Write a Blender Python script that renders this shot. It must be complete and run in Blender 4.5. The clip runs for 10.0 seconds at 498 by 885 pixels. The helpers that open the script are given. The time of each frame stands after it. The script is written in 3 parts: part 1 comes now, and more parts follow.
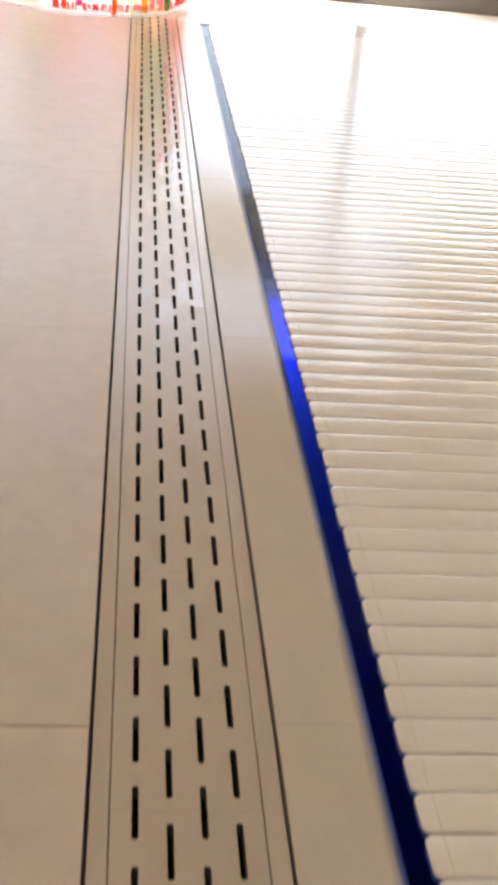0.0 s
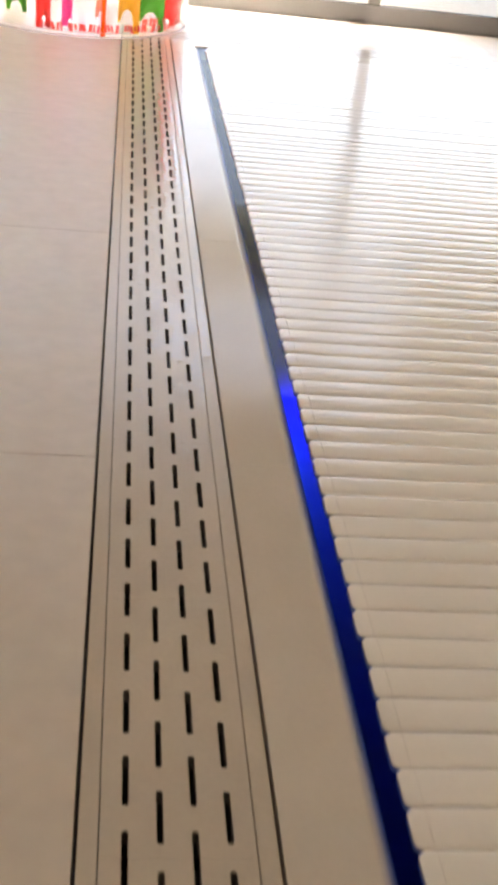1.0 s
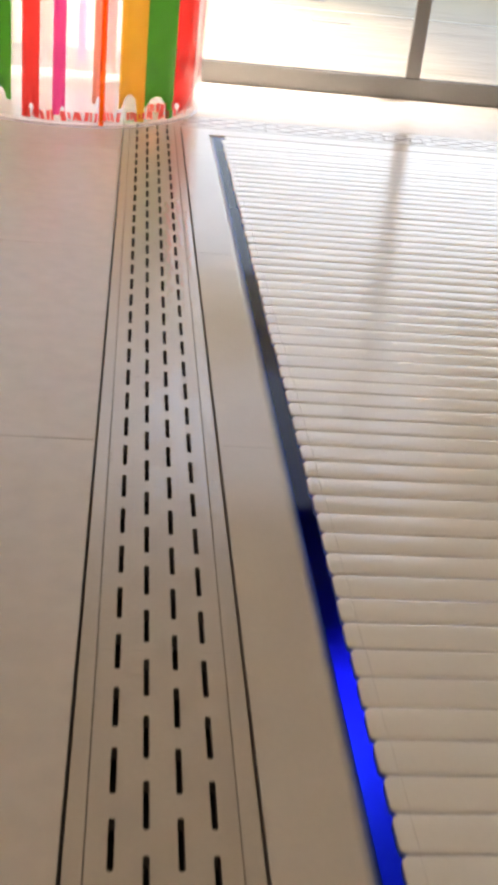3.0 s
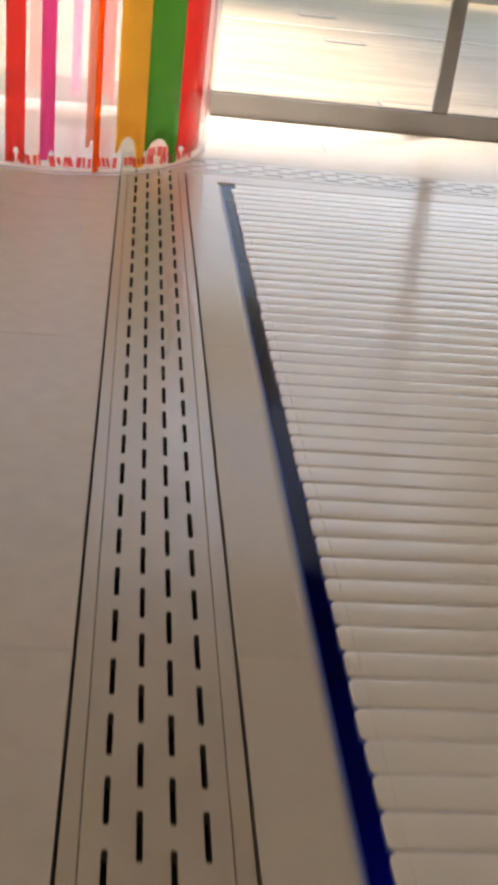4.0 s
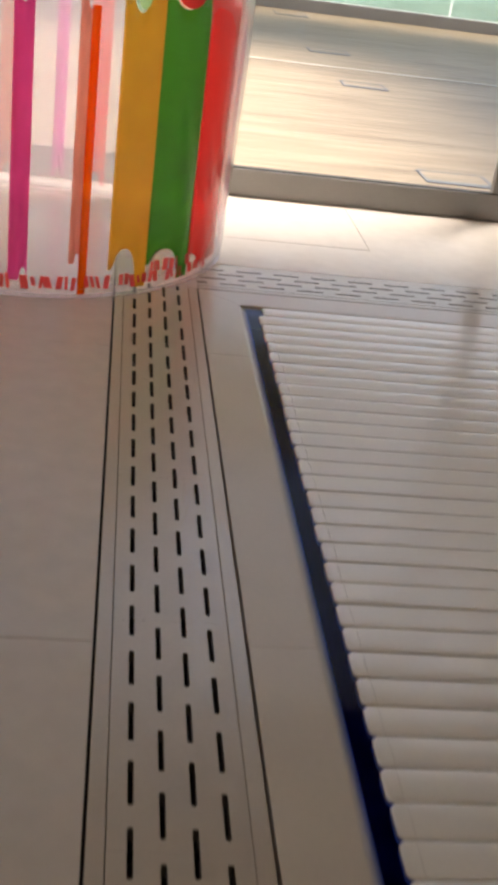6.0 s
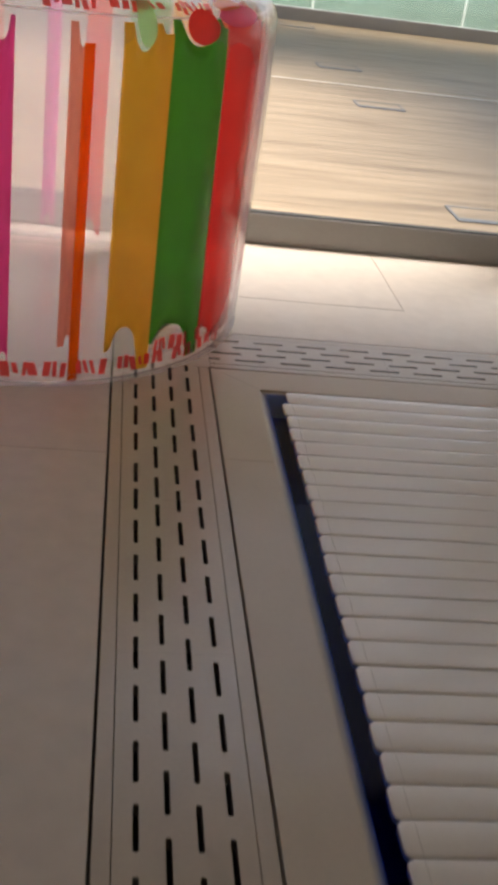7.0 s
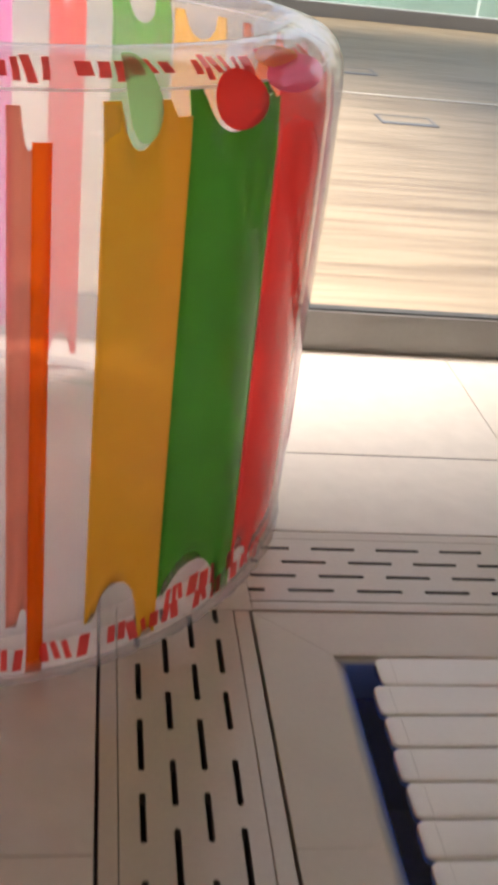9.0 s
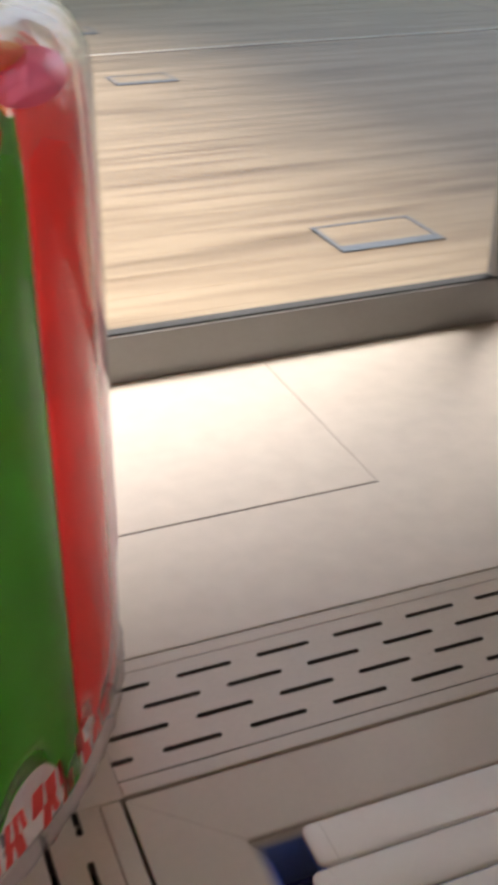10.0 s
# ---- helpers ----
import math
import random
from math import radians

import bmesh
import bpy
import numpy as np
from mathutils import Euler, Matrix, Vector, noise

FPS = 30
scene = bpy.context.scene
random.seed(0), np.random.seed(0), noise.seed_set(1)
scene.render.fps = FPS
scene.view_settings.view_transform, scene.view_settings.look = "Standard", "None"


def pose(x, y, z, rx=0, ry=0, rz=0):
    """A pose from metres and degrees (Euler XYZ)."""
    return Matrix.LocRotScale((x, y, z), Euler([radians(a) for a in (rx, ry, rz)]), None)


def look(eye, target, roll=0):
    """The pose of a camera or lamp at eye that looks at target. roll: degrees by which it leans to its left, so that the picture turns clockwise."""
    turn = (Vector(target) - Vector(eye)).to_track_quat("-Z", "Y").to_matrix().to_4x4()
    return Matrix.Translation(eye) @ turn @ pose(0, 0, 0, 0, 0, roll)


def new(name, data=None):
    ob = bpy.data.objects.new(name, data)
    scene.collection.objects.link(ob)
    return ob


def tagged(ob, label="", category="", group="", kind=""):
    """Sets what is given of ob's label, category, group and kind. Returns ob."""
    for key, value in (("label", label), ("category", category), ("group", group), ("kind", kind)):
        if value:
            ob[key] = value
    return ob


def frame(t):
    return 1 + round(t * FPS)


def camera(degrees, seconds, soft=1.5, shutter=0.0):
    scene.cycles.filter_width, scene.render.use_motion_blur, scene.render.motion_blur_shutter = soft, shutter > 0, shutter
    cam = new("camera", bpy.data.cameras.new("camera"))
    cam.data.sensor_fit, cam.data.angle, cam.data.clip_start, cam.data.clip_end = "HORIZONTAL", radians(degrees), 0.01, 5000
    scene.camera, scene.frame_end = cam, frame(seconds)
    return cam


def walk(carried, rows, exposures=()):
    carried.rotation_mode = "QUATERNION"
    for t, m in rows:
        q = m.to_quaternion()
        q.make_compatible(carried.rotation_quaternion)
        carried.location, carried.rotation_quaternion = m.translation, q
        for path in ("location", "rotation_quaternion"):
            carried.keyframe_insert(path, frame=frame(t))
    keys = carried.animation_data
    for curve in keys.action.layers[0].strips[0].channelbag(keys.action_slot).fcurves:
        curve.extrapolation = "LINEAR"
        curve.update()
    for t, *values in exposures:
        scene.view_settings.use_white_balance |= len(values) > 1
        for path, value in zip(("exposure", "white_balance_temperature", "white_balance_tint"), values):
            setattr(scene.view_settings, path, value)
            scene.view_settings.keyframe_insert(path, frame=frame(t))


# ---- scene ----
# Camera: one lens, carried along the drain grating towards the inflatable pool
cam = camera(25.566, 10.0, soft=4.6, shutter=0.4)
ROWS = [
    (0, -0.2318, -6.5403, 1.0980, -4.703, -30.419, -5.564),
    (0.5, -0.2223, -6.2710, 1.1042, -4.855, -30.344, -5.349),
    (1, -0.2407, -5.9829, 1.0960, -5.080, -30.211, -6.357),
    (1.5, -0.2251, -5.7002, 1.0854, -4.959, -29.940, -6.338),
    (2, -0.1981, -5.4205, 1.0896, -4.737, -30.210, -5.496),
    (2.5, -0.2206, -5.1628, 1.1061, -4.815, -30.212, -6.199),
    (3, -0.2053, -4.9574, 1.0745, -4.657, -28.023, -5.724),
    (3.2, -0.1900, -4.8450, 1.0890, -4.285, -28.168, -5.559),
    (4.5, -0.2187, -4.0080, 1.0973, -4.758, -27.484, -6.683),
    (5, -0.2305, -3.7537, 1.1125, -4.803, -27.344, -6.862),
    (5.5, -0.2519, -3.4849, 1.1247, -5.003, -27.270, -6.986),
    (6.8, -0.2770, -2.7050, 1.1130, -5.270, -27.150, -7.400),
    (7, -0.2747, -2.6132, 1.1272, -5.258, -27.066, -7.019),
    (7.5, -0.2860, -2.3165, 1.1130, -5.713, -27.012, -6.854),
    (8, -0.2595, -2.0302, 1.1194, -5.287, -27.456, -6.513),
    (8.5, -0.2721, -1.7472, 1.1050, -5.769, -27.608, -6.207),
    (9, -0.2810, -1.4667, 1.0935, -6.426, -27.744, -5.922),
    (9.4, -0.2610, -1.2438, 1.0690, -9.630, -27.860, -4.269),
    (9.5, -0.2418, -1.1941, 1.0727, -10.595, -28.297, -3.326),
    (10, -0.2121, -0.9561, 1.0477, -21.643, -29.260, -0.114),
]
EXPOSURES = [(t, stops, kelvin, 13) for t, stops, kelvin in (
    (0.0, 3.45, 7300), (0.5, 3.42, 7300), (1.0, 3.15, 7300), (1.5, 3.03, 7300), (2.0, 3.18, 7300), (2.5, 3.15, 7350), (3.0, 2.74, 7450), (4.5, 2.16, 7550),
    (5.0, 2.05, 7450), (5.5, 1.95, 7350), (7.0, 1.24, 7350), (7.5, 1.52, 7250), (8.5, 1.18, 7200), (9.0, 1.52, 7150), (9.5, 1.5, 7100), (10.0, 1.24, 7000))]
walk(cam, [(t, pose(x, y, z, 90 + pitch, roll, yaw)) for t, x, y, z, yaw, pitch, roll in ROWS], EXPOSURES)

# ---- world and sun ----
world = bpy.data.worlds.new("sky")
scene.world = world
world.use_nodes = True
wn = world.node_tree
sky = wn.nodes.new("ShaderNodeTexSky")
sky.sky_type = "NISHITA"
sky.sun_disc = False
sky.sun_elevation = radians(66)
sky.sun_rotation = radians(70)
sky.altitude, sky.air_density, sky.dust_density, sky.ozone_density = 0, 0.92, 4.0, 0.4
wn.links.new(sky.outputs[0], wn.nodes["Background"].inputs[0])
wn.nodes["Background"].inputs[1].default_value = 0.15
sun = new("sun", bpy.data.lights.new("sun", "SUN"))
sun.data.energy, sun.data.angle, sun.data.color = 5.0, radians(26), (0.975, 0.98, 0.99)
sun.matrix_world = look((5.0, 3.3, 12), (0, 1.5, 0))


# ---- materials ----
def material(name, color, rough=0.5, metal=0.0, spec=0.5, scale=30.0, vary=0.06, bump=0.0, bump_scale=200.0, stain=0.0, stain_scale=2.0, rough_vary=0.0):
    """Principled surface whose colour varies at two scales and whose gloss is uneven."""
    m = bpy.data.materials.new(name)
    m.use_nodes = True
    t = m.node_tree
    b = t.nodes["Principled BSDF"]
    b.inputs["Metallic"].default_value = metal
    b.inputs["Roughness"].default_value = rough
    b.inputs["Specular IOR Level"].default_value = spec
    co = t.nodes.new("ShaderNodeTexCoord")

    def noise_node(s, detail=4.0):
        n = t.nodes.new("ShaderNodeTexNoise")
        n.inputs["Scale"].default_value = s
        n.inputs["Detail"].default_value = detail
        t.links.new(co.outputs["Object"], n.inputs["Vector"])
        return n

    fine, coarse = noise_node(scale), noise_node(stain_scale, 5.0)
    mix = t.nodes.new("ShaderNodeMix")
    mix.data_type = "RGBA"
    lo = [max(0.0, c * (1 - vary)) for c in color[:3]] + [1]
    hi = [min(1.0, c * (1 + vary)) for c in color[:3]] + [1]
    mix.inputs[6].default_value, mix.inputs[7].default_value = lo, hi
    t.links.new(fine.outputs[0], mix.inputs[0])
    out = mix.outputs[2]
    if stain:
        ramp = t.nodes.new("ShaderNodeValToRGB")
        ramp.color_ramp.elements[0].position, ramp.color_ramp.elements[1].position = 0.25, 0.8
        ramp.color_ramp.interpolation = "EASE"
        t.links.new(coarse.outputs[0], ramp.inputs[0])
        mul = t.nodes.new("ShaderNodeMix")
        mul.data_type, mul.blend_type = "RGBA", "MULTIPLY"
        mul.inputs[7].default_value = (1 - stain, 1 - stain * 1.05, 1 - stain * 1.15, 1)
        t.links.new(ramp.outputs[0], mul.inputs[0])
        t.links.new(out, mul.inputs[6])
        out = mul.outputs[2]
    t.links.new(out, b.inputs["Base Color"])
    if rough_vary:
        mr = t.nodes.new("ShaderNodeMapRange")
        mr.interpolation_type = "SMOOTHERSTEP"
        mr.inputs[1].default_value, mr.inputs[2].default_value = 0.2, 0.8
        mr.inputs[3].default_value, mr.inputs[4].default_value = max(0.02, rough - rough_vary), rough + rough_vary
        t.links.new(coarse.outputs[0], mr.inputs[0])
        t.links.new(mr.outputs[0], b.inputs["Roughness"])
    if bump:
        bn = noise_node(bump_scale, 3.0)
        bp = t.nodes.new("ShaderNodeBump")
        bp.inputs["Strength"].default_value = bump
        bp.inputs["Distance"].default_value = 0.002
        t.links.new(bn.outputs[0], bp.inputs["Height"])
        t.links.new(bp.outputs[0], b.inputs["Normal"])
    return m


def gloss_share(t, f0, most=0.9):
    """How mirror-like a thin clear sheet is, the same from both sides: little straight on, much at grazing angles."""
    lw = t.nodes.new("ShaderNodeLayerWeight")
    lw.inputs["Blend"].default_value = 0.5
    pw, ma = t.nodes.new("ShaderNodeMath"), t.nodes.new("ShaderNodeMath")
    pw.operation, pw.inputs[1].default_value = "POWER", 5.0
    ma.operation, ma.inputs[1].default_value, ma.inputs[2].default_value = "MULTIPLY_ADD", most - f0, f0
    t.links.new(lw.outputs["Facing"], pw.inputs[0])
    t.links.new(pw.outputs[0], ma.inputs[0])
    return ma.outputs[0]


def film(name, color, clear, haze, rough=0.12, through_light=0.72):
    """Soft plastic film: partly clear, partly milky or coloured, lit from both sides, glossy at grazing angles."""
    m = bpy.data.materials.new(name)
    m.use_nodes = True
    t = m.node_tree
    t.nodes.remove(t.nodes["Principled BSDF"])
    out = t.nodes["Material Output"]
    tr = t.nodes.new("ShaderNodeBsdfTransparent")
    tr.inputs[0].default_value = (*[0.8 + 0.2 * c for c in color], 1) if haze < 0.5 else (*color, 1)
    di, tl = t.nodes.new("ShaderNodeBsdfDiffuse"), t.nodes.new("ShaderNodeBsdfTranslucent")
    no = t.nodes.new("ShaderNodeTexNoise")
    no.inputs["Scale"].default_value = 14.0
    co = t.nodes.new("ShaderNodeTexCoord")
    t.links.new(co.outputs["Object"], no.inputs["Vector"])
    mixc = t.nodes.new("ShaderNodeMix")
    mixc.data_type = "RGBA"
    mixc.inputs[6].default_value = (*[c * 0.9 for c in color], 1)
    mixc.inputs[7].default_value = (*[min(1, c * 1.08) for c in color], 1)
    t.links.new(no.outputs[0], mixc.inputs[0])
    for n in (di, tl):
        t.links.new(mixc.outputs[2], n.inputs[0])
    body = t.nodes.new("ShaderNodeMixShader")
    body.inputs[0].default_value = through_light
    t.links.new(di.outputs[0], body.inputs[1])
    t.links.new(tl.outputs[0], body.inputs[2])
    mix = t.nodes.new("ShaderNodeMixShader")
    mix.inputs[0].default_value = clear
    t.links.new(body.outputs[0], mix.inputs[1])
    t.links.new(tr.outputs[0], mix.inputs[2])
    gl = t.nodes.new("ShaderNodeBsdfGlossy")
    gl.inputs["Roughness"].default_value = rough
    bp = t.nodes.new("ShaderNodeBump")
    bp.inputs["Strength"].default_value, bp.inputs["Distance"].default_value = 0.25, 0.01
    t.links.new(no.outputs[0], bp.inputs["Height"])
    t.links.new(bp.outputs[0], gl.inputs["Normal"])
    top = t.nodes.new("ShaderNodeMixShader")
    t.links.new(gloss_share(t, 0.05), top.inputs[0])
    t.links.new(mix.outputs[0], top.inputs[1])
    t.links.new(gl.outputs[0], top.inputs[2])
    t.links.new(top.outputs[0], out.inputs[0])
    return m


def clear_sheet(name, tint, f0=0.04, ripple=0.0, rough=0.02, most=0.9):
    """Glass or still water: tinted and clear straight on, mirror-like at grazing angles."""
    m = bpy.data.materials.new(name)
    m.use_nodes = True
    t = m.node_tree
    t.nodes.remove(t.nodes["Principled BSDF"])
    tr, gl = t.nodes.new("ShaderNodeBsdfTransparent"), t.nodes.new("ShaderNodeBsdfGlossy")
    tr.inputs[0].default_value = (*tint, 1)
    gl.inputs["Roughness"].default_value = rough
    mix = t.nodes.new("ShaderNodeMixShader")
    if ripple:
        no, bp = t.nodes.new("ShaderNodeTexNoise"), t.nodes.new("ShaderNodeBump")
        no.inputs["Scale"].default_value = 9.0
        bp.inputs["Strength"].default_value, bp.inputs["Distance"].default_value = ripple, 0.01
        t.links.new(no.outputs[0], bp.inputs["Height"])
        t.links.new(bp.outputs[0], gl.inputs["Normal"])
    t.links.new(gloss_share(t, f0, most), mix.inputs[0])
    t.links.new(tr.outputs[0], mix.inputs[1])
    t.links.new(gl.outputs[0], mix.inputs[2])
    t.links.new(mix.outputs[0], t.nodes["Material Output"].inputs[0])
    return m


M_TILE = material("porcelain tile", (0.64, 0.57, 0.49), 0.40, scale=20, vary=0.10, bump=0.16, bump_scale=30, rough_vary=0.07, stain_scale=9)
M_GRATE = material("porcelain grating", (0.545, 0.48, 0.395), 0.27, scale=110, vary=0.06, bump=0.15, bump_scale=80)
M_COPING = material("porcelain coping", (0.66, 0.60, 0.52), 0.13, spec=0.13, scale=90, vary=0.04, bump=0.03, bump_scale=12, stain=0.05, stain_scale=6)
M_EDGE = material("submerged porcelain edge", (0.62, 0.57, 0.50), 0.8, spec=0.05, scale=90, vary=0.04)
M_JOINT = material("dark joint", (0.05, 0.042, 0.035), 0.8)
M_GROUT = material("grout", (0.06, 0.05, 0.042), 0.85, vary=0.15)
# shade inside the slots, put into the colour of their walls
M_SLOT = material("shaded slot wall", (0.10, 0.085, 0.07), 0.8, vary=0.2)
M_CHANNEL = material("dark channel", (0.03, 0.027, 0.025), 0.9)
M_SLAT = material("white slat plastic", (0.86, 0.83, 0.775), 0.17, spec=0.35, scale=100, vary=0.03, bump=0.03, bump_scale=40)
M_LINER = material("blue pool liner", (0.002, 0.02, 0.34), 0.5, vary=0.1, stain=0.2, stain_scale=3)
M_WATER = clear_sheet("water", (0.20, 0.33, 0.90), 0.004, 0.04, 0.05, 0.45)
M_SHALLOW = [clear_sheet("shallow water", t, 0.004, 0.04, 0.05, 0.45) for t in ((0.97, 0.98, 1.0), (0.90, 0.92, 1.0), (0.68, 0.75, 1.0), (0.40, 0.52, 1.0))]
M_FILM = clear_sheet("water film", (1.0, 1.0, 1.0), 0.02)
M_RAIL = material("grey aluminium", (0.31, 0.305, 0.30), 0.42, metal=0.1, scale=90, vary=0.06, bump=0.05, stain=0.1, stain_scale=5)
M_GASKET = material("black gasket", (0.03, 0.03, 0.03), 0.6)
M_GLASS = clear_sheet("window glass", (0.98, 0.99, 0.985), 0.04)
M_WALL = material("white wall paint", (0.78, 0.75, 0.70), 0.7, vary=0.03, bump=0.1, stain=0.04)
M_HATCH = material("brushed metal frame", (0.09, 0.112, 0.14), 0.5, metal=0.2)
M_BALU = clear_sheet("green glass", (0.60, 0.70, 0.66), 0.05)
M_BACK = material("hazy greenery", (0.20, 0.225, 0.205), 0.9, scale=3, vary=0.4, stain=0.35, stain_scale=0.6)


def wood_material():
    m = bpy.data.materials.new("pale bamboo wood")
    m.use_nodes = True
    t = m.node_tree
    b = t.nodes["Principled BSDF"]
    co, mp = t.nodes.new("ShaderNodeTexCoord"), t.nodes.new("ShaderNodeMapping")
    mp.inputs["Scale"].default_value = (0.6, 6.5, 8.0)
    info = t.nodes.new("ShaderNodeObjectInfo")
    add = t.nodes.new("ShaderNodeVectorMath")
    sc = t.nodes.new("ShaderNodeMath")
    sc.operation, sc.inputs[1].default_value = "MULTIPLY", 37.0
    t.links.new(info.outputs["Random"], sc.inputs[0])
    t.links.new(co.outputs["Object"], add.inputs[0])
    t.links.new(sc.outputs[0], add.inputs[1])
    t.links.new(add.outputs[0], mp.inputs["Vector"])
    no = t.nodes.new("ShaderNodeTexNoise")
    no.inputs["Scale"].default_value, no.inputs["Detail"].default_value = 2.2, 6.0
    t.links.new(mp.outputs[0], no.inputs["Vector"])
    ramp = t.nodes.new("ShaderNodeValToRGB")
    e = ramp.color_ramp.elements
    e[0].position, e[0].color = 0.30, (0.145, 0.100, 0.060, 1)
    e[1].position, e[1].color = 0.60, (0.275, 0.208, 0.138, 1)
    t.links.new(no.outputs[0], ramp.inputs[0])
    hue = t.nodes.new("ShaderNodeHueSaturation")
    mr = t.nodes.new("ShaderNodeMapRange")
    mr.inputs[3].default_value, mr.inputs[4].default_value = 0.93, 1.07
    t.links.new(info.outputs["Random"], mr.inputs[0])
    t.links.new(mr.outputs[0], hue.inputs["Value"])
    t.links.new(ramp.outputs[0], hue.inputs["Color"])
    t.links.new(hue.outputs[0], b.inputs["Base Color"])
    b.inputs["Roughness"].default_value = 0.42
    b.inputs["Specular IOR Level"].default_value = 0.25
    bp = t.nodes.new("ShaderNodeBump")
    bp.inputs["Strength"].default_value, bp.inputs["Distance"].default_value = 0.15, 0.002
    t.links.new(no.outputs[0], bp.inputs["Height"])
    t.links.new(bp.outputs[0], b.inputs["Normal"])
    return m


M_WOOD = wood_material()
F_CLEAR = film("clear soft plastic", (1.0, 0.94, 0.965), 0.76, 0.2, through_light=0.88)
F_SEAM = film("milky welded seam", (0.95, 0.90, 0.92), 0.35, 0.2)
F = {
    "amber": film("amber plastic", (1.0, 0.50, 0.05), 0.17, 0.9),
    "green": film("green plastic", (0.068, 0.36, 0.032), 0.16, 0.9),
    "red": film("red plastic", (1.0, 0.06, 0.05), 0.24, 0.9),
    "pink": film("pink plastic", (1.0, 0.24, 0.46), 0.42, 0.9),
    "magenta": film("magenta plastic", (0.92, 0.08, 0.32), 0.28, 0.9),
    "orange": film("orange plastic", (1.0, 0.15, 0.01), 0.62, 0.9),
    "salmon": film("salmon plastic", (0.92, 0.33, 0.23), 0.42, 0.9),
    "violet": film("violet plastic", (1.0, 0.22, 0.62), 0.35, 0.9),
    "lime": film("light green plastic", (0.62, 1.0, 0.52), 0.55, 0.9),
    "peach": film("peach plastic", (1.0, 0.48, 0.22), 0.5, 0.9),
    "blush": film("pale pink plastic", (0.95, 0.62, 0.70), 0.6, 0.9),
    "print": film("red print", (0.92, 0.11, 0.10), 0.3, 0.9),
}


# ---- mesh helpers ----
def mesh_object(name, bm, mat, parent=None, smooth=False):
    me = bpy.data.meshes.new(name)
    bm.normal_update()
    bm.to_mesh(me)
    bm.free()
    me.materials.append(mat)
    if smooth:
        for p in me.polygons:
            p.use_smooth = True
    ob = new(name, me)
    if parent:
        ob.parent = parent
    return ob


def part(name, bm, mat, parent, label="", smooth=False):
    return tagged(mesh_object(name, bm, mat, parent, smooth), label)


def box(bm, x0, x1, y0, y1, z0, z1, bevel=0.0):
    """A box, with its upper edges chamfered."""
    b = bevel
    lo = [bm.verts.new(p) for p in ((x0, y0, z0), (x1, y0, z0), (x1, y1, z0), (x0, y1, z0))]
    bm.faces.new(lo[::-1])
    rings = [lo]
    if b:
        rings.append([bm.verts.new(p) for p in ((x0, y0, z1 - b), (x1, y0, z1 - b), (x1, y1, z1 - b), (x0, y1, z1 - b))])
    rings.append([bm.verts.new(p) for p in ((x0 + b, y0 + b, z1), (x1 - b, y0 + b, z1), (x1 - b, y1 - b, z1), (x0 + b, y1 - b, z1))])
    for a, c in zip(rings, rings[1:]):
        for i in range(4):
            j = (i + 1) % 4
            bm.faces.new((a[i], a[j], c[j], c[i]))
    bm.faces.new(rings[-1])
    return bm


def crease(bm):
    """Keeps corners crisp where the rest is shaded round."""
    for e in bm.edges:
        if len(e.link_faces) == 2 and e.calc_face_angle() > 0.7:
            e.smooth = False
    return bm


def sweep(bm, profile, ends):
    """Joins the profile's points, given by ends as two or more rings of places, into a closed bar."""
    rings = [[bm.verts.new(f(p)) for p in profile] for f in ends]
    n = len(profile)
    for a, c in zip(rings, rings[1:]):
        for i in range(n):
            bm.faces.new((a[i], a[(i + 1) % n], c[(i + 1) % n], c[i]))
    bm.faces.new(rings[0][::-1])
    bm.faces.new(rings[-1])
    bmesh.ops.recalc_face_normals(bm, faces=bm.faces)
    return bm


def thing(name, label, category, group="", kind=""):
    return tagged(new(name), label, category, group, kind)


# ---- plan, in metres: x across, y along the grating, z up; the inner corner of the gratings is the origin ----
GW = 0.25            # width of a grating with its edge strips
STRIP = 0.028        # width of an edge strip
ROW_E, ROW_D = 0.0602, (0.25 - 2 * 0.0602) / 3
PITCH, SLOT, SLOT_W = 0.1225, 0.082, 0.0085
Y_BACK, X_LEFT, X_RIGHT = -9.6, -3.1, 4.4
Y_SILL, SILL_H = 1.126, 0.1145
CEIL, HEAD = 3.75, 2.75

# floor slab under everything, with the pool and the channels cut out of it
bm = bmesh.new()
box(bm, X_LEFT - 0.2, -GW, Y_BACK - 0.2, Y_SILL, -0.4, -0.012)
box(bm, -GW, X_RIGHT + 0.2, GW, Y_SILL, -0.4, -0.012)
slab = tagged(mesh_object("floor", bm, M_GROUT), "beige porcelain tile floor round the pool", "floor", kind="structure")

# walls and ceiling that close the hall
for nm, dims in {
    "wall_west": (X_LEFT - 0.2, X_LEFT, Y_BACK, Y_SILL, -0.4, CEIL),
    "wall_east": (X_RIGHT, X_RIGHT + 0.2, Y_BACK, Y_SILL, -0.4, CEIL),
    "wall_south": (X_LEFT - 0.2, X_RIGHT + 0.2, Y_BACK - 0.2, Y_BACK, -0.4, CEIL),
}.items():
    bm = bmesh.new()
    box(bm, *dims)
    tagged(mesh_object(nm, bm, M_WALL), "plain white painted wall", "wall", kind="structure")
bm = bmesh.new()
box(bm, X_LEFT - 0.2, X_RIGHT + 0.2, Y_BACK - 0.2, Y_SILL + 0.2, CEIL, CEIL + 0.2)
tagged(mesh_object("ceiling", bm, M_WALL), "plain white ceiling", "ceiling", kind="structure")
bm = bmesh.new()
box(bm, X_LEFT - 0.2, X_RIGHT + 0.2, Y_SILL, Y_SILL + 0.2, HEAD, CEIL)
tagged(mesh_object("wall_north", bm, M_WALL), "plain white wall above the window", "wall", kind="structure")

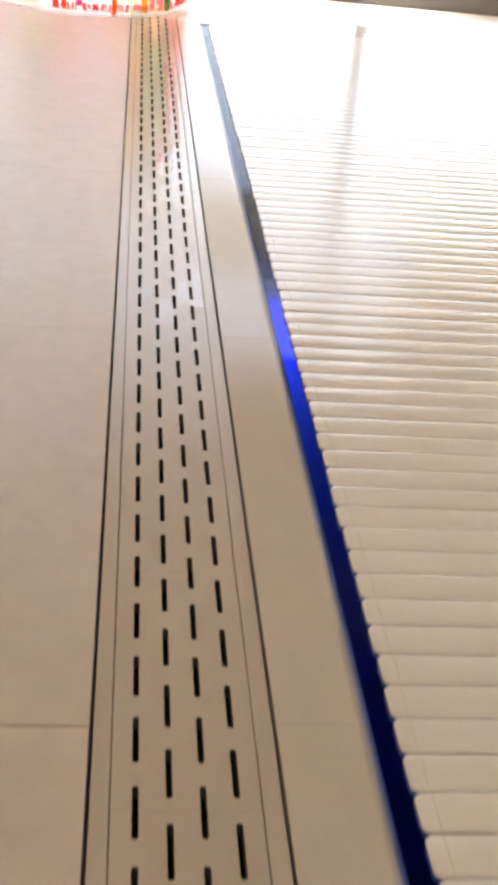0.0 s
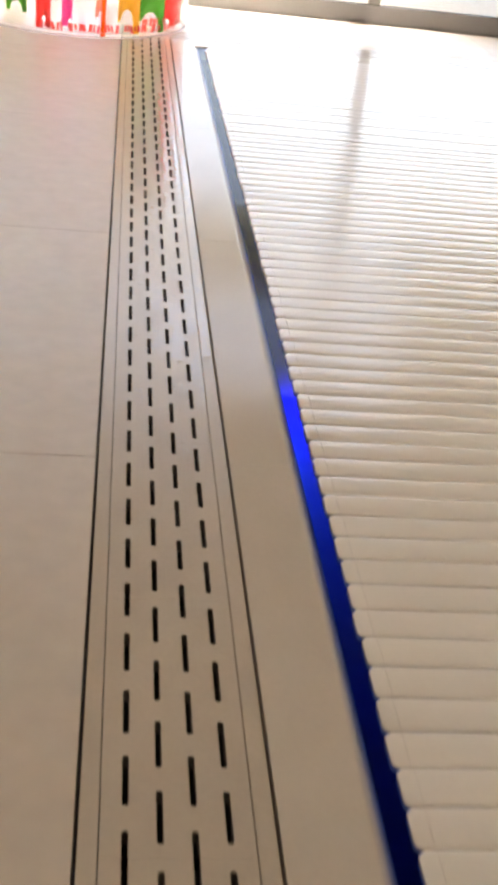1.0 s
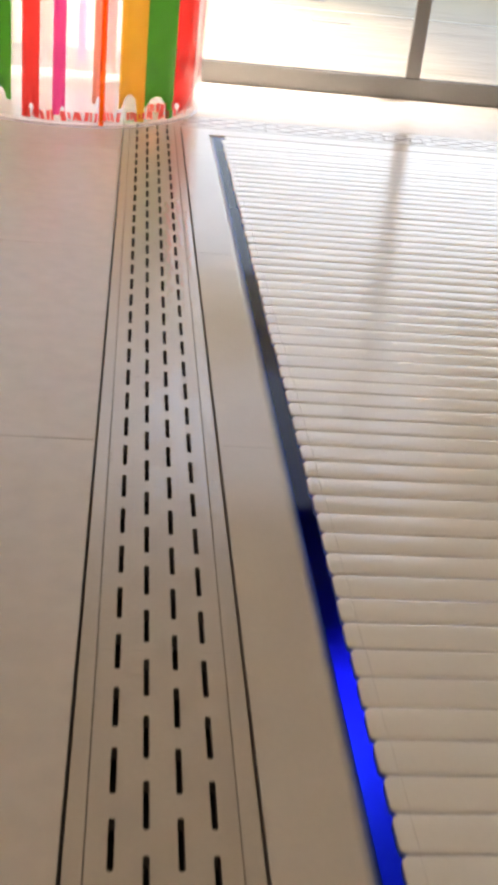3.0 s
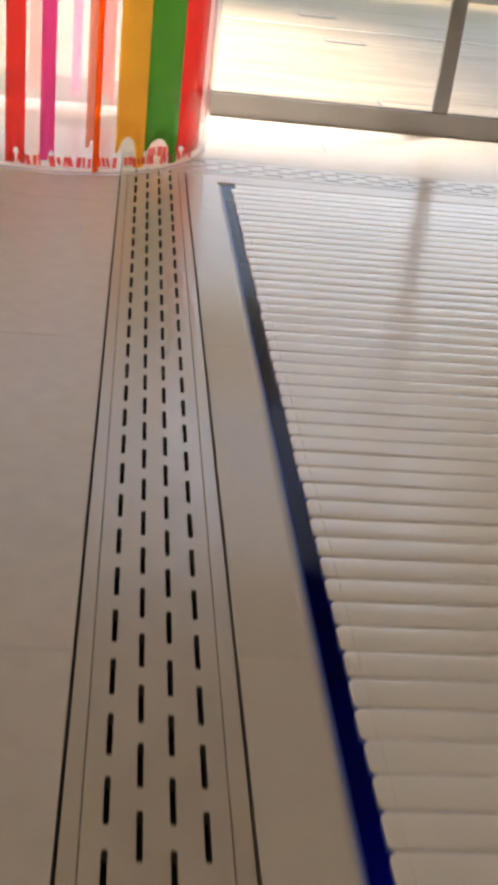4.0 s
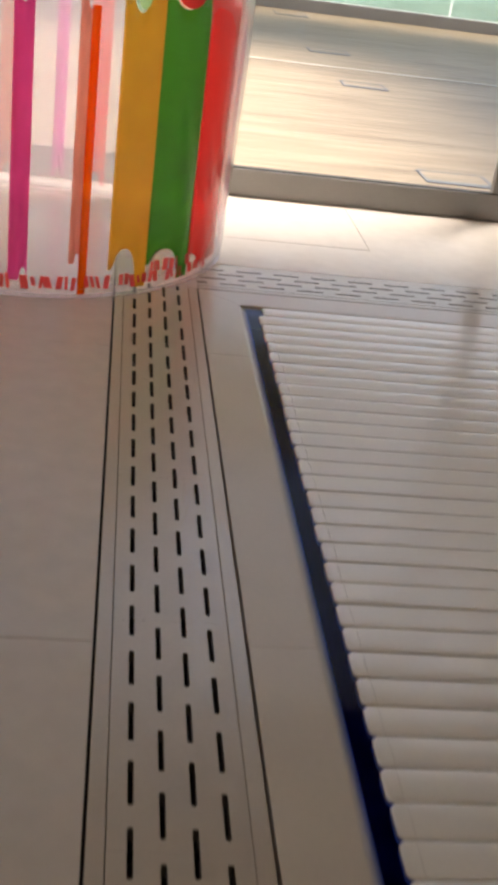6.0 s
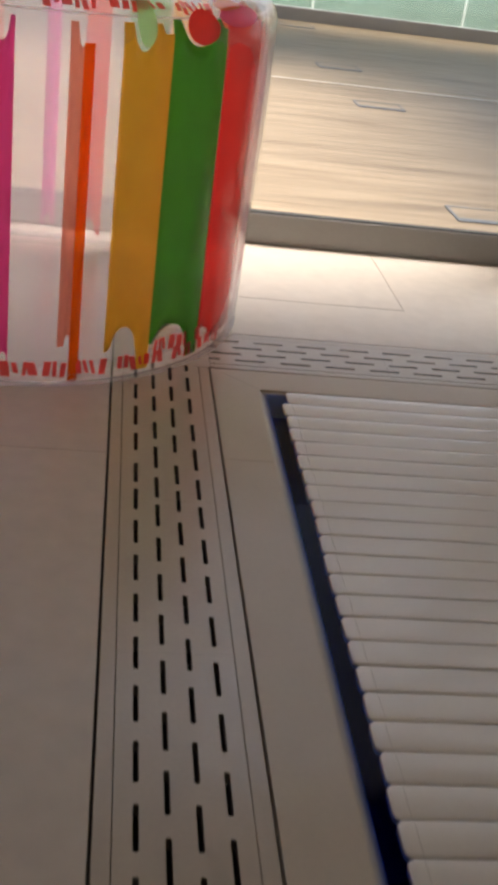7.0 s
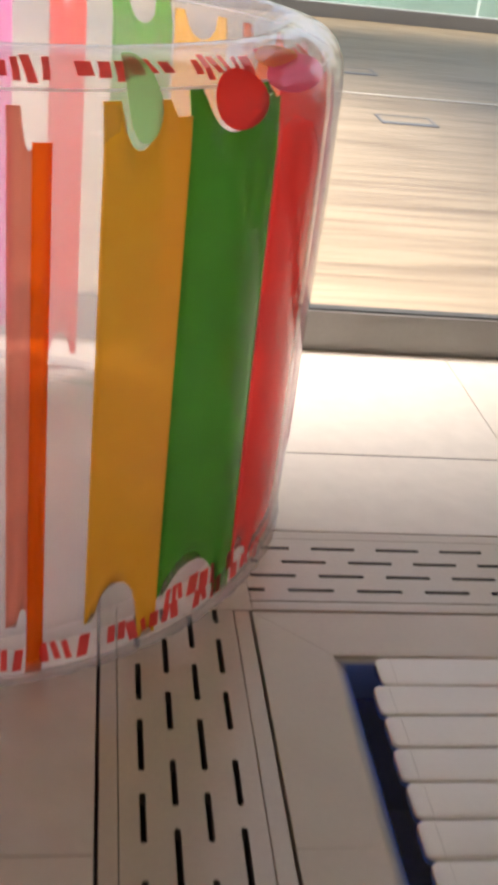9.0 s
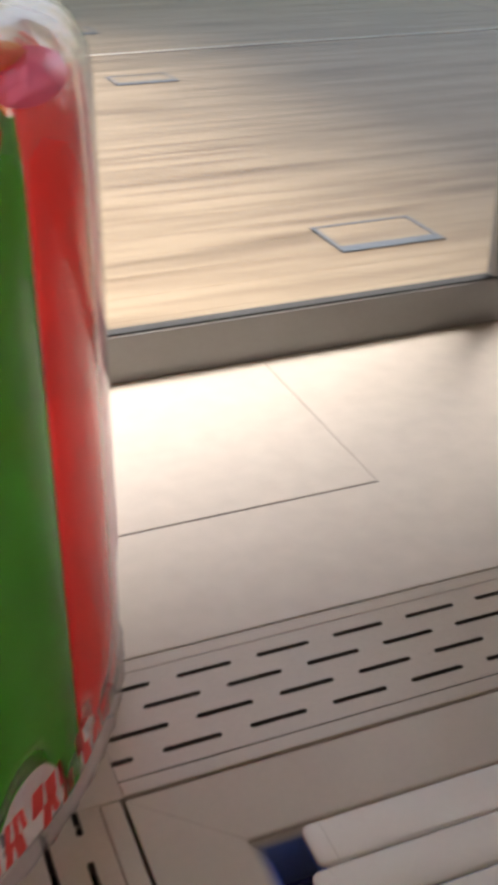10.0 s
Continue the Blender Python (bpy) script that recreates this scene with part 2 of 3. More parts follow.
# unseen long warm lights under the ceiling, added to fill the hall
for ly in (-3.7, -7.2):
    lamp = thing("warm_fill_light", "unseen long warm fill light under the ceiling", "ceiling light", "ceiling lights")
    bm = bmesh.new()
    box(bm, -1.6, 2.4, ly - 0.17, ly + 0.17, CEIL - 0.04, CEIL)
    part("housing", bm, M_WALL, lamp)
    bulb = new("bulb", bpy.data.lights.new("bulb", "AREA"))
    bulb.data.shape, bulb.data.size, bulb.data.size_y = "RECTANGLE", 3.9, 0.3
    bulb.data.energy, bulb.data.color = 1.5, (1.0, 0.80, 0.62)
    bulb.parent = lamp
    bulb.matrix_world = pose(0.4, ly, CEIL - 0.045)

# pool basin
POOL_X0, POOL_X1, POOL_Y0, POOL_Y1 = 0.1545, 4.2, Y_BACK + 0.3, -0.1455
bm = bmesh.new()
box(bm, 0.02, POOL_X0, Y_BACK, 0.0, -1.5, -0.062)
box(bm, POOL_X0, X_RIGHT, POOL_Y1, -0.02, -1.5, -0.062)
box(bm, POOL_X0, X_RIGHT, Y_BACK, POOL_Y0, -1.5, -0.062)
box(bm, POOL_X1, X_RIGHT, POOL_Y0, POOL_Y1, -1.5, -0.062)
box(bm, POOL_X0, POOL_X1, POOL_Y0, POOL_Y1, -1.6, -1.5)
box(bm, POOL_X0, 0.75, POOL_Y0, POOL_Y1, -1.5, -0.31)
box(bm, 0.75, POOL_X1, POOL_Y1 - 0.5, POOL_Y1, -1.5, -0.31)
tagged(mesh_object("pool_basin", bm, M_LINER), "deep blue lined pool basin", "pool", kind="structure")
WATER_Z = -0.006
# the shallow margins over the coping are clearer than the deep water
bounds = [0.124, 0.128, 0.132, 0.136, 0.139, None]
for k, mat in enumerate((*M_SHALLOW, M_WATER)):
    a, c = bounds[k], bounds[k + 1]
    bm = bmesh.new()
    if c is None:
        bm.faces.new([bm.verts.new((x, y, WATER_Z)) for x, y in ((a, POOL_Y0), (POOL_X1, POOL_Y0), (POOL_X1, 0.008 - a), (a, 0.008 - a))])
    else:
        bm.faces.new([bm.verts.new((x, y, WATER_Z)) for x, y in ((a, POOL_Y0), (c, POOL_Y0), (c, 0.008 - c), (a, 0.008 - a))])
        bm.faces.new([bm.verts.new((x, y, WATER_Z)) for x, y in ((c, 0.008 - c), (POOL_X1, 0.008 - c), (POOL_X1, 0.008 - a), (a, 0.008 - a))])
    tagged(mesh_object("water", bm, mat), "still blue pool water under the cover" if c is None else "shallow water over the coping edge", "water", kind="structure")

plight = thing("pool_light", "small underwater light below the coping", "pool light")
bm = bmesh.new()
bmesh.ops.create_cone(bm, cap_ends=True, segments=20, radius1=0.03, radius2=0.025, depth=0.02, matrix=pose(POOL_X0 + 0.01, -3.42, -0.13, 0, 90, 0))
part("bezel", bm, M_RAIL, plight)
bulb = new("bulb", bpy.data.lights.new("bulb", "SPOT"))
bulb.data.energy, bulb.data.color, bulb.data.spot_size, bulb.data.spot_blend, bulb.data.shadow_soft_size = 2.5, (0.03, 0.27, 1.0), radians(158), 0.5, 0.02
bulb.parent = plight
bulb.matrix_world = look((POOL_X0 + 0.024, -3.42, -0.11), (POOL_X0 + 0.24, -3.52, -0.31))

# ---- window wall: low rail, post, panes ----
window = thing("window_1", "grey aluminium sliding window with a low rail", "window", kind="structure")
bm = bmesh.new()
box(bm, X_LEFT, X_RIGHT, Y_SILL, Y_SILL + 0.036, 0.0, SILL_H - 0.005, 0.002)
part("bottom_rail", bm, M_RAIL, window)
bm = bmesh.new()
box(bm, X_LEFT, X_RIGHT, Y_SILL + 0.003, Y_SILL + 0.033, SILL_H - 0.005, SILL_H)
part("gasket", bm, M_GASKET, window, "thin black rubber gasket")
bm = bmesh.new()
box(bm, X_LEFT, X_RIGHT, Y_SILL, Y_SILL + 0.07, HEAD - 0.09, HEAD)
part("top_rail", bm, M_RAIL, window)
for px in (-2.35, 1.245, 3.6):
    bm = bmesh.new()
    box(bm, px, px + 0.076, Y_SILL + 0.004, Y_SILL + 0.033, SILL_H, HEAD - 0.09)
    part("post", bm, M_RAIL, window)
for a, c in ((X_LEFT, -2.35), (-2.274, 1.245), (1.321, 3.6), (3.676, X_RIGHT)):
    bm = bmesh.new()
    box(bm, a, c, Y_SILL + 0.014, Y_SILL + 0.022, SILL_H, HEAD - 0.09)
    part("pane", bm, M_GLASS, window, "clear glass pane").visible_shadow = False

# ---- terrace behind the window ----
bm = bmesh.new()
box(bm, -60, 60, Y_SILL + 0.2, 120, -0.6, -0.05)
tagged(mesh_object("ground", bm, M_BACK), "ground beyond the terrace", "ground", kind="structure")
# unseen roof, added so the far and eastern planks get less daylight
bm = bmesh.new()
box(bm, -6, 9, 6.1, 8.9, CEIL, CEIL + 0.2)
box(bm, 2.85, 9, Y_SILL + 0.2, 6.1, CEIL, CEIL + 0.2)
tagged(mesh_object("ceiling", bm, M_WALL), "unseen white terrace roof, its open slot set to shape the daylight", "ceiling", kind="structure")
for nm, x0 in (("wall_terrace_west", -6.2), ("wall_terrace_east", 9.0)):
    bm = bmesh.new()
    box(bm, x0, x0 + 0.2, Y_SILL + 0.2, 8.9, -0.4, CEIL)
    tagged(mesh_object(nm, bm, M_WALL), "plain white painted wall", "wall", kind="structure")
terrace = thing("terrace_floor", "pale bamboo plank floor behind the window", "floor", kind="structure")
bm = bmesh.new()
box(bm, -6, 9, Y_SILL + 0.036, 9.0, -0.3, -0.014)
part("base", bm, M_JOINT, terrace)

# low glass screen at the far end of the terrace
screen = thing("glass_screen", "low green tinted glass screen on a dark rail", "glass screen")
bm = bmesh.new()
box(bm, -6, 9, 8.55, 8.68, 0.0, 0.12, 0.004)
part("base_rail", bm, M_RAIL, screen, "dark grey base rail")
for i in range(10):
    bm = bmesh.new()
    box(bm, -6 + 1.5 * i + 0.012, -4.5 + 1.5 * i - 0.012, 8.6, 8.615, 0.12, 1.1)
    part("pane", bm, M_BALU, screen, "green tinted glass pane").visible_shadow = False


# ---- floor gratings ----
def grate_mesh(starts_even, starts_odd, length):
    """One grating element along +y from 0 to length; starts of the slots in the even and the odd rows."""
    w0, w1 = STRIP + 0.0012, GW - STRIP - 0.0012
    bm = bmesh.new()
    top, bot = 0.0, -0.022

    def quad(x0, x1, y0, y1):
        vs = [bm.verts.new(p) for p in ((x0, y0, top), (x1, y0, top), (x1, y1, top), (x0, y1, top))]
        bm.faces.new(vs)

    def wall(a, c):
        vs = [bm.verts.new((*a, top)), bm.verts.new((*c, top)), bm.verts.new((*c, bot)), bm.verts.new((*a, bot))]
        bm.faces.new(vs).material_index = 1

    xs = [w0]
    for i in range(4):
        cx = ROW_E + i * ROW_D
        xs += [cx - SLOT_W / 2, cx + SLOT_W / 2]
    xs.append(w1)
    for i in range(0, 10, 2):
        quad(xs[i], xs[i + 1], 0, length)
    for i in range(4):
        x0, x1 = xs[2 * i + 1], xs[2 * i + 2]
        y = 0.0
        cut = 0.0022
        for s, e in (starts_odd if i % 2 else starts_even):
            s0, e0 = max(0.0, s), min(length, e)
            if e0 <= 0 or s0 >= length:
                continue
            if s0 > y:
                quad(x0, x1, y, s0)
            ring = []
            ring += [(x0 + cut, s0), (x1 - cut, s0)] if s > 0 else [(x0, s0), (x1, s0)]
            if s > 0:
                for a in ((x0, 1), (x1, -1)):
                    vs = [bm.verts.new((a[0], s0, top)), bm.verts.new((a[0] + a[1] * cut, s0, top)), bm.verts.new((a[0], s0 + cut, top))]
                    bm.faces.new(vs)
                ring += [(x1, s0 + cut)]
            ring += [(x1, e0 - cut), (x1 - cut, e0), (x0 + cut, e0), (x0, e0 - cut)] if e < length else [(x1, e0), (x0, e0)]
            if e < length:
                for a in ((x0, 1), (x1, -1)):
                    vs = [bm.verts.new((a[0], e0, top)), bm.verts.new((a[0] + a[1] * cut, e0, top)), bm.verts.new((a[0], e0 - cut, top))]
                    bm.faces.new(vs)
            if s > 0:
                ring += [(x0, s0 + cut)]
            for a, c in zip(ring, ring[1:] + ring[:1]):
                wall(a, c)
            y = e0
        if y < length:
            quad(x0, x1, y, length)
    for a, c in (((w0, 0), (w1, 0)), ((w1, 0), (w1, length)), ((w1, length), (w0, length)), ((w0, length), (w0, 0))):
        wall(a, c)
    bmesh.ops.recalc_face_normals(bm, faces=bm.faces)
    for f in bm.faces:
        if abs(f.normal.z) > 0.5 and f.normal.z < 0:
            f.normal_flip()
    me = bpy.data.meshes.new("grate_element")
    bm.to_mesh(me)
    bm.free()
    me.materials.append(M_GRATE)
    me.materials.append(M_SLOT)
    return me


def grating(label, m, length, elements):
    """A grating whose local y runs along it from 0; elements: list of (mesh, start)."""
    root = thing("floor_grating", label, "drain grating", "floor gratings")
    root.matrix_world = m
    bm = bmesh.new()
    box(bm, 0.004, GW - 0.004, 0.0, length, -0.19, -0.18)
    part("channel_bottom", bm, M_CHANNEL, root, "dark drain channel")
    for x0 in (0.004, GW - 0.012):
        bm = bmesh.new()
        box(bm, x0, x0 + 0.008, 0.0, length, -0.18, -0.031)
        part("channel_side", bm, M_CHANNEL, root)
    for x0, x1 in ((0.002, STRIP), (GW - STRIP, GW - 0.003)):
        bm = bmesh.new()
        box(bm, x0, x1, 0.0, length, -0.03, 0.0, 0.0012)
        part("edge_strip", bm, M_GRATE, root, "narrow porcelain edge strip")
    for me, y in elements:
        ob = new("grate_element", me)
        ob.parent = root
        ob.location = (0, y, 0)
    return root


# the long one runs from the corner back past the start; local y is minus world y
LONG = 9.4
irregular_even = [(0.0, 0.036), (0.078, 0.160), (0.203, 0.283), (0.343, 0.425), (0.464, 0.561), (0.601, 0.685)]
irregular_odd = [(0.018, 0.100), (0.139, 0.221), (0.262, 0.362), (0.403, 0.486), (0.545, 0.626)]
first_even, first_odd = 0.7125, 0.6536
END0 = first_even - 0.0135 - 0.006
el0 = grate_mesh(irregular_even, irregular_odd + [(first_odd, first_odd + SLOT)], END0)
STEP = 4 * PITCH
ev = [(first_even - END0 + k * PITCH, first_even - END0 + k * PITCH + SLOT) for k in range(-1, 6)]
od = [(first_odd - END0 + k * PITCH, first_odd - END0 + k * PITCH + SLOT) for k in range(-1, 6)]
el1 = grate_mesh(ev, od, STEP - 0.00015)
n_long = int((LONG - END0) / STEP)
long_m = Matrix(((-1, 0, 0, 0), (0, -1, 0, 0), (0, 0, 1, 0), (0, 0, 0, 1)))
grating("cream porcelain slotted drain grating along the pool", long_m, LONG,
        [(el0, 0.0)] + [(el1, END0 + 0.00015 + i * STEP) for i in range(n_long)])
# the cross one runs along +x; local y is world x, local x is world y
ce = [(0.073 + k * PITCH - 0.004, 0.073 + k * PITCH + SLOT - 0.004) for k in range(-1, 6)]
co_ = [(0.1344 + k * PITCH - 0.004, 0.1344 + k * PITCH + SLOT - 0.004) for k in range(-2, 6)]
CSTEP = 4 * PITCH
el2 = grate_mesh(co_, ce, CSTEP - 0.00015)
cross_m = Matrix(((0, 1, 0, 0.004), (-1, 0, 0, GW), (0, 0, 1, 0), (0, 0, 0, 1)))
grating("cream porcelain slotted drain grating along the short side", cross_m, 4.3,
        [(el2, i * CSTEP) for i in range(8)])
bm = bmesh.new()
box(bm, -GW + 0.004, 0.0036, 0.0006, GW - 0.004, -0.03, 0.0, 0.0006)
tagged(mesh_object("corner_tile", bm, M_GRATE), "cream porcelain corner tile between the gratings", "floor tile", kind="structure")

# ---- pool cover of floating slats ----
cover = thing("pool_cover", "white slatted floating pool cover", "pool cover")
COVER_X0, COVER_X1, SLAT_P, SLAT_TOP = 0.172, 4.1, 0.0672, 0.0005
SW = SLAT_P / 2 - 0.0011
half = [(u * SW, -0.0001 - 0.0012 * u * u) for u in (0.15, 0.4, 0.6, 0.78, 0.88)] + [(0.96 * SW, -0.0015), (0.99 * SW, -0.0022), (SW, -0.0034), (SW - 0.003, -0.0165)]
prof = [(-y_, z_) for y_, z_ in half[::-1]] + half


def squeezed(x, k):
    return lambda p: (x, p[0] * k, (p[1] + 0.009) * (0.45 + 0.55 * k) - 0.009)


bm = bmesh.new()
sweep(bm, prof, [squeezed(0.0252, 1.0), squeezed(COVER_X1 - COVER_X0, 1.0)])
slat_ob = mesh_object("slat", crease(bm), M_SLAT, None, True)
slat_me = slat_ob.data
bm = bmesh.new()
CORNER = 0.0125
sweep(bm, prof, [squeezed(x, 1 - (CORNER - math.sqrt(max(0.0, CORNER ** 2 - (CORNER - x) ** 2))) * 0.95 / SW)
                 for x in (0.0, 0.0006, 0.002, 0.0045, 0.008, CORNER)] + [squeezed(0.0249, 1.0)])
cap_me = mesh_object("end_cap", crease(bm), M_SLAT, None, True)
cap_data = cap_me.data
bpy.data.objects.remove(slat_ob)
bpy.data.objects.remove(cap_me)
rnd = random.Random(4)
y, i = -0.1505, 0
while y > Y_BACK + 0.4:
    s = new("slat", slat_me)
    s.parent = cover
    dx = rnd.uniform(-0.002, 0.002) + (0.016 if i == 0 else 0)
    s.location = (COVER_X0 + dx, y, SLAT_TOP + rnd.uniform(-0.0004, 0.0004))
    s.rotation_euler = (rnd.uniform(-0.005, 0.005), 0, rnd.uniform(-0.0006, 0.0006))
    c = new("end_cap", cap_data)
    c.parent = s
    y -= SLAT_P
    i += 1


# ---- inflatable pool ----
RC, RR, RH = Vector((-0.5237, 0.3924, 0.0)), 0.599, 0.885


def swell(ang, z=0.6):
    """The soft wall bulges out a little on its east side."""
    u = min(1.0, max(0.0, 1 - abs((ang + 180) % 360 - 180 - 15) / 60))
    return 0.047 * u * u * (3 - 2 * u) * (0.55 + 0.45 * min(1.0, z / 0.6))


def ring_point(ang, z, out=0.0):
    """A place on the tube's outer skin, bulging outwards by out, with its rounded top."""
    r = RR + 0.45 * swell(ang, z)
    if z < 0.03:
        r -= 0.016 * (1 - z / 0.03) ** 2
    if z > 0.80:
        u = min(1.0, (z - 0.80) / (RH - 0.80))
        r -= 0.075 * (1 - math.sqrt(max(0.0, 1 - u * u)))
    a = radians(ang)
    n = Vector((math.cos(a), math.sin(a), 0))
    p = RC + n * (r + out)
    p.z = z
    return p


ringthing = thing("inflatable_pool", "clear inflatable paddling pool with coloured stripes standing on the tiles", "paddling pool")
bm = bmesh.new()
zs = [0.0, 0.012, 0.03, 0.2, 0.4, 0.6, 0.8, 0.83, 0.855, 0.872, 0.881, 0.885]
prof_rz = []
for z in zs:
    p = ring_point(0, z)
    prof_rz.append((p.x - RC.x - 0.45 * swell(0, z), z))
rt = prof_rz[-1][0]
prof_rz += [(rt - 0.02, 0.883), (rt - 0.045, 0.868), (rt - 0.062, 0.84), (rt - 0.07, 0.8), (rt - 0.07, 0.4), (rt - 0.07, 0.06), (rt - 0.05, 0.02), (rt - 0.03, 0.004)]
NSEG = 216
cols = []
for k in range(NSEG):
    a = 2 * math.pi * k / NSEG
    wob = 1 + 0.0025 * math.sin(9 * a) + 0.002 * math.sin(17 * a + 1)
    crinkle = 0.0022 * math.sin(47 * a + 2 * math.sin(5 * a)) + 0.0014 * math.sin(71 * a)
    cols.append([bm.verts.new((RC.x + (r * wob + crinkle * max(0.0, min(1.0, (z - 0.78) / 0.06)) + swell(math.degrees(a), z)) * math.cos(a), RC.y + (r * wob + swell(math.degrees(a), z)) * math.sin(a), z)) for r, z in prof_rz])
n = len(prof_rz)
for k in range(NSEG):
    a, c = cols[k], cols[(k + 1) % NSEG]
    for j in range(n - 1):
        bm.faces.new((a[j], c[j], c[j + 1], a[j + 1]))
part("inflated_wall", bm, F_CLEAR, ringthing, "clear glossy inflated plastic wall", True)
bm = bmesh.new()
vs = [bm.verts.new((RC.x + 0.53 * math.cos(2 * math.pi * k / 64), RC.y + 0.53 * math.sin(2 * math.pi * k / 64), 0.006)) for k in range(64)]
bm.faces.new(vs)
part("bottom_sheet", bm, F_CLEAR, ringthing, "clear plastic bottom sheet")
bm = bmesh.new()
for k in range(NSEG):
    a0, a1 = 360 * k / NSEG, 360 * (k + 1) / NSEG
    for z0, z1 in ((0.845, 0.848),):
        vs = [bm.verts.new(ring_point(a, z, 0.004)) for a, z in ((a0, z0), (a1, z0), (a1, z1), (a0, z1))]
        bm.faces.new(vs)
part("seam", bm, F_SEAM, ringthing, "welded seam below the rim")


bm = bmesh.new()
fl = []
for k in range(NSEG):
    a = 360 * k / NSEG
    fl.append([bm.verts.new(ring_point(a, z, o)) for z, o in ((0.002, 0.016), (0.007, 0.020 + 0.002 * math.sin(k * 2.3)), (0.012, 0.016), (0.012, 0.0), (0.002, 0.0))])
for k in range(NSEG):
    c0, c1 = fl[k], fl[(k + 1) % NSEG]
    for j in range(5):
        bm.faces.new((c0[j], c1[j], c1[(j + 1) % 5], c0[(j + 1) % 5]))
part("base_flange", bm, F_CLEAR, ringthing, "welded clear flange at the foot", True)


def stripe(a0, a1, color, label, bottom, top, cols_n=16):
    """A coloured panel of the wall between two angles; bottom and top give the height of its scalloped ends along its width."""
    bm = bmesh.new()
    rows_n = 14
    outer, inner = [], []
    for i in range(cols_n + 1):
        s = i / cols_n
        ang = a0 + (a1 - a0) * s
        zb, zt = bottom(s), top(s)
        bulge = 0.0022 + 0.009 * math.sin(math.pi * s) ** 0.7
        outer.append([bm.verts.new(ring_point(ang, zb + (zt - zb) * j / rows_n, 0.0022 + (bulge - 0.0022) * min(1.0, j / 2, (rows_n - j) / 2))) for j in range(rows_n + 1)])
        inner.append([bm.verts.new(ring_point(ang, zb + (zt - zb) * j / rows_n, 0.0015)) for j in range(rows_n + 1)])
    for i in range(cols_n):
        for j in range(rows_n):
            bm.faces.new((outer[i][j], outer[i + 1][j], outer[i + 1][j + 1], outer[i][j + 1]))
        bm.faces.new((outer[i][0], inner[i][0], inner[i + 1][0], outer[i + 1][0]))
        bm.faces.new((outer[i][-1], outer[i + 1][-1], inner[i + 1][-1], inner[i][-1]))
    for e in (0, -1):
        for j in range(rows_n):
            bm.faces.new((outer[e][j], outer[e][j + 1], inner[e][j + 1], inner[e][j]))
    return part("stripe", bm, F[color], ringthing, label, True)


def notch(base, c, w, h, tongue=None):
    """Height along a stripe's end: a base line, a round notch of half width w at c, and a tongue past a place."""
    def f(s):
        z = base
        if abs(s - c) < w:
            z += h * math.sqrt(1 - ((s - c) / w) ** 2)
        if tongue and s > tongue[0]:
            z = tongue[1]
        if tongue and len(tongue) > 2 and s < tongue[2]:
            z = tongue[3]
        return z
    return f


STRIPES = [
    (-120, -109, "green", notch(0.09, 0.5, 0.3, 0.05), notch(0.83, 0.5, 0.3, -0.05)),
    (-104.5, -97.5, "red", notch(0.03, 0.55, 0.2, 0.06), notch(0.83, 0.5, 0.3, -0.05)),
    (-92.3, -87.3, "magenta", notch(0.05, 0.8, 0.2, 0.04), notch(0.83, 0.5, 0.3, -0.05)),
    (-76.5, -73.7, "salmon", notch(0.105, 0.8, 0.25, 0.03), notch(0.83, 0.9, 0.3, -0.05)),
    (-73.7, -71.4, "orange", notch(0.012, 5, 1, 0), notch(0.79, 5, 1, 0)),
    (-65.4, -53.4, "amber", notch(0.085, 0.40, 0.28, 0.06, (0.72, 0.025)), notch(0.835, 0.40, 0.21, -0.058, (0.8, 0.815))),
    (-53.35, -36.2, "green", notch(0.088, 0.38, 0.27, 0.04, (0.72, 0.025)), notch(0.845, 0.45, 0.31, -0.056, (0.88, 0.825))),
    (-36.1, -17.5, "red", notch(0.048, 0.1, 0.2, 0.04), notch(0.835, 5, 1, 0)),
    (-12.0, -8.5, "blush", notch(0.05, 0.5, 0.3, 0.04), notch(0.83, 0.5, 0.3, -0.04)),
    (4, 16, "blush", notch(0.05, 0.5, 0.3, 0.04), notch(0.83, 0.5, 0.3, -0.04)),
    (22, 34, "orange", notch(0.05, 0.5, 0.3, 0.04), notch(0.83, 0.5, 0.3, -0.04)),
    (38, 50.5, "amber", notch(0.05, 0.5, 0.3, 0.04), notch(0.83, 0.5, 0.3, -0.05)),
    (51, 64, "green", notch(0.05, 0.5, 0.3, 0.05), notch(0.85, 0.5, 0.25, -0.06)),
    (69.5, 77, "red", notch(0.03, 0.5, 0.3, 0.05), notch(0.86, 0.5, 0.2, -0.05)),
    (84.5, 88.5, "violet", notch(0.04, 0.5, 0.3, 0.04), notch(0.86, 0.5, 0.3, -0.04)),
    (101, 107, "salmon", notch(0.04, 0.5, 0.3, 0.04), notch(0.86, 0.5, 0.3, -0.04)),
    (120, 133, "green", notch(0.04, 0.5, 0.3, 0.04), notch(0.86, 0.5, 0.3, -0.04)),
    (150, 163, "red", notch(0.04, 0.5, 0.3, 0.04), notch(0.86, 0.5, 0.3, -0.04)),
    (190, 203, "amber", notch(0.04, 0.5, 0.3, 0.04), notch(0.86, 0.5, 0.3, -0.04)),
    (212, 224, "magenta", notch(0.04, 0.5, 0.3, 0.04), notch(0.86, 0.5, 0.3, -0.04)),
]
for a0, a1, col, fb, ft in STRIPES:
    stripe(a0, a1, col, "%s plastic stripe with scalloped ends" % col, fb, ft)


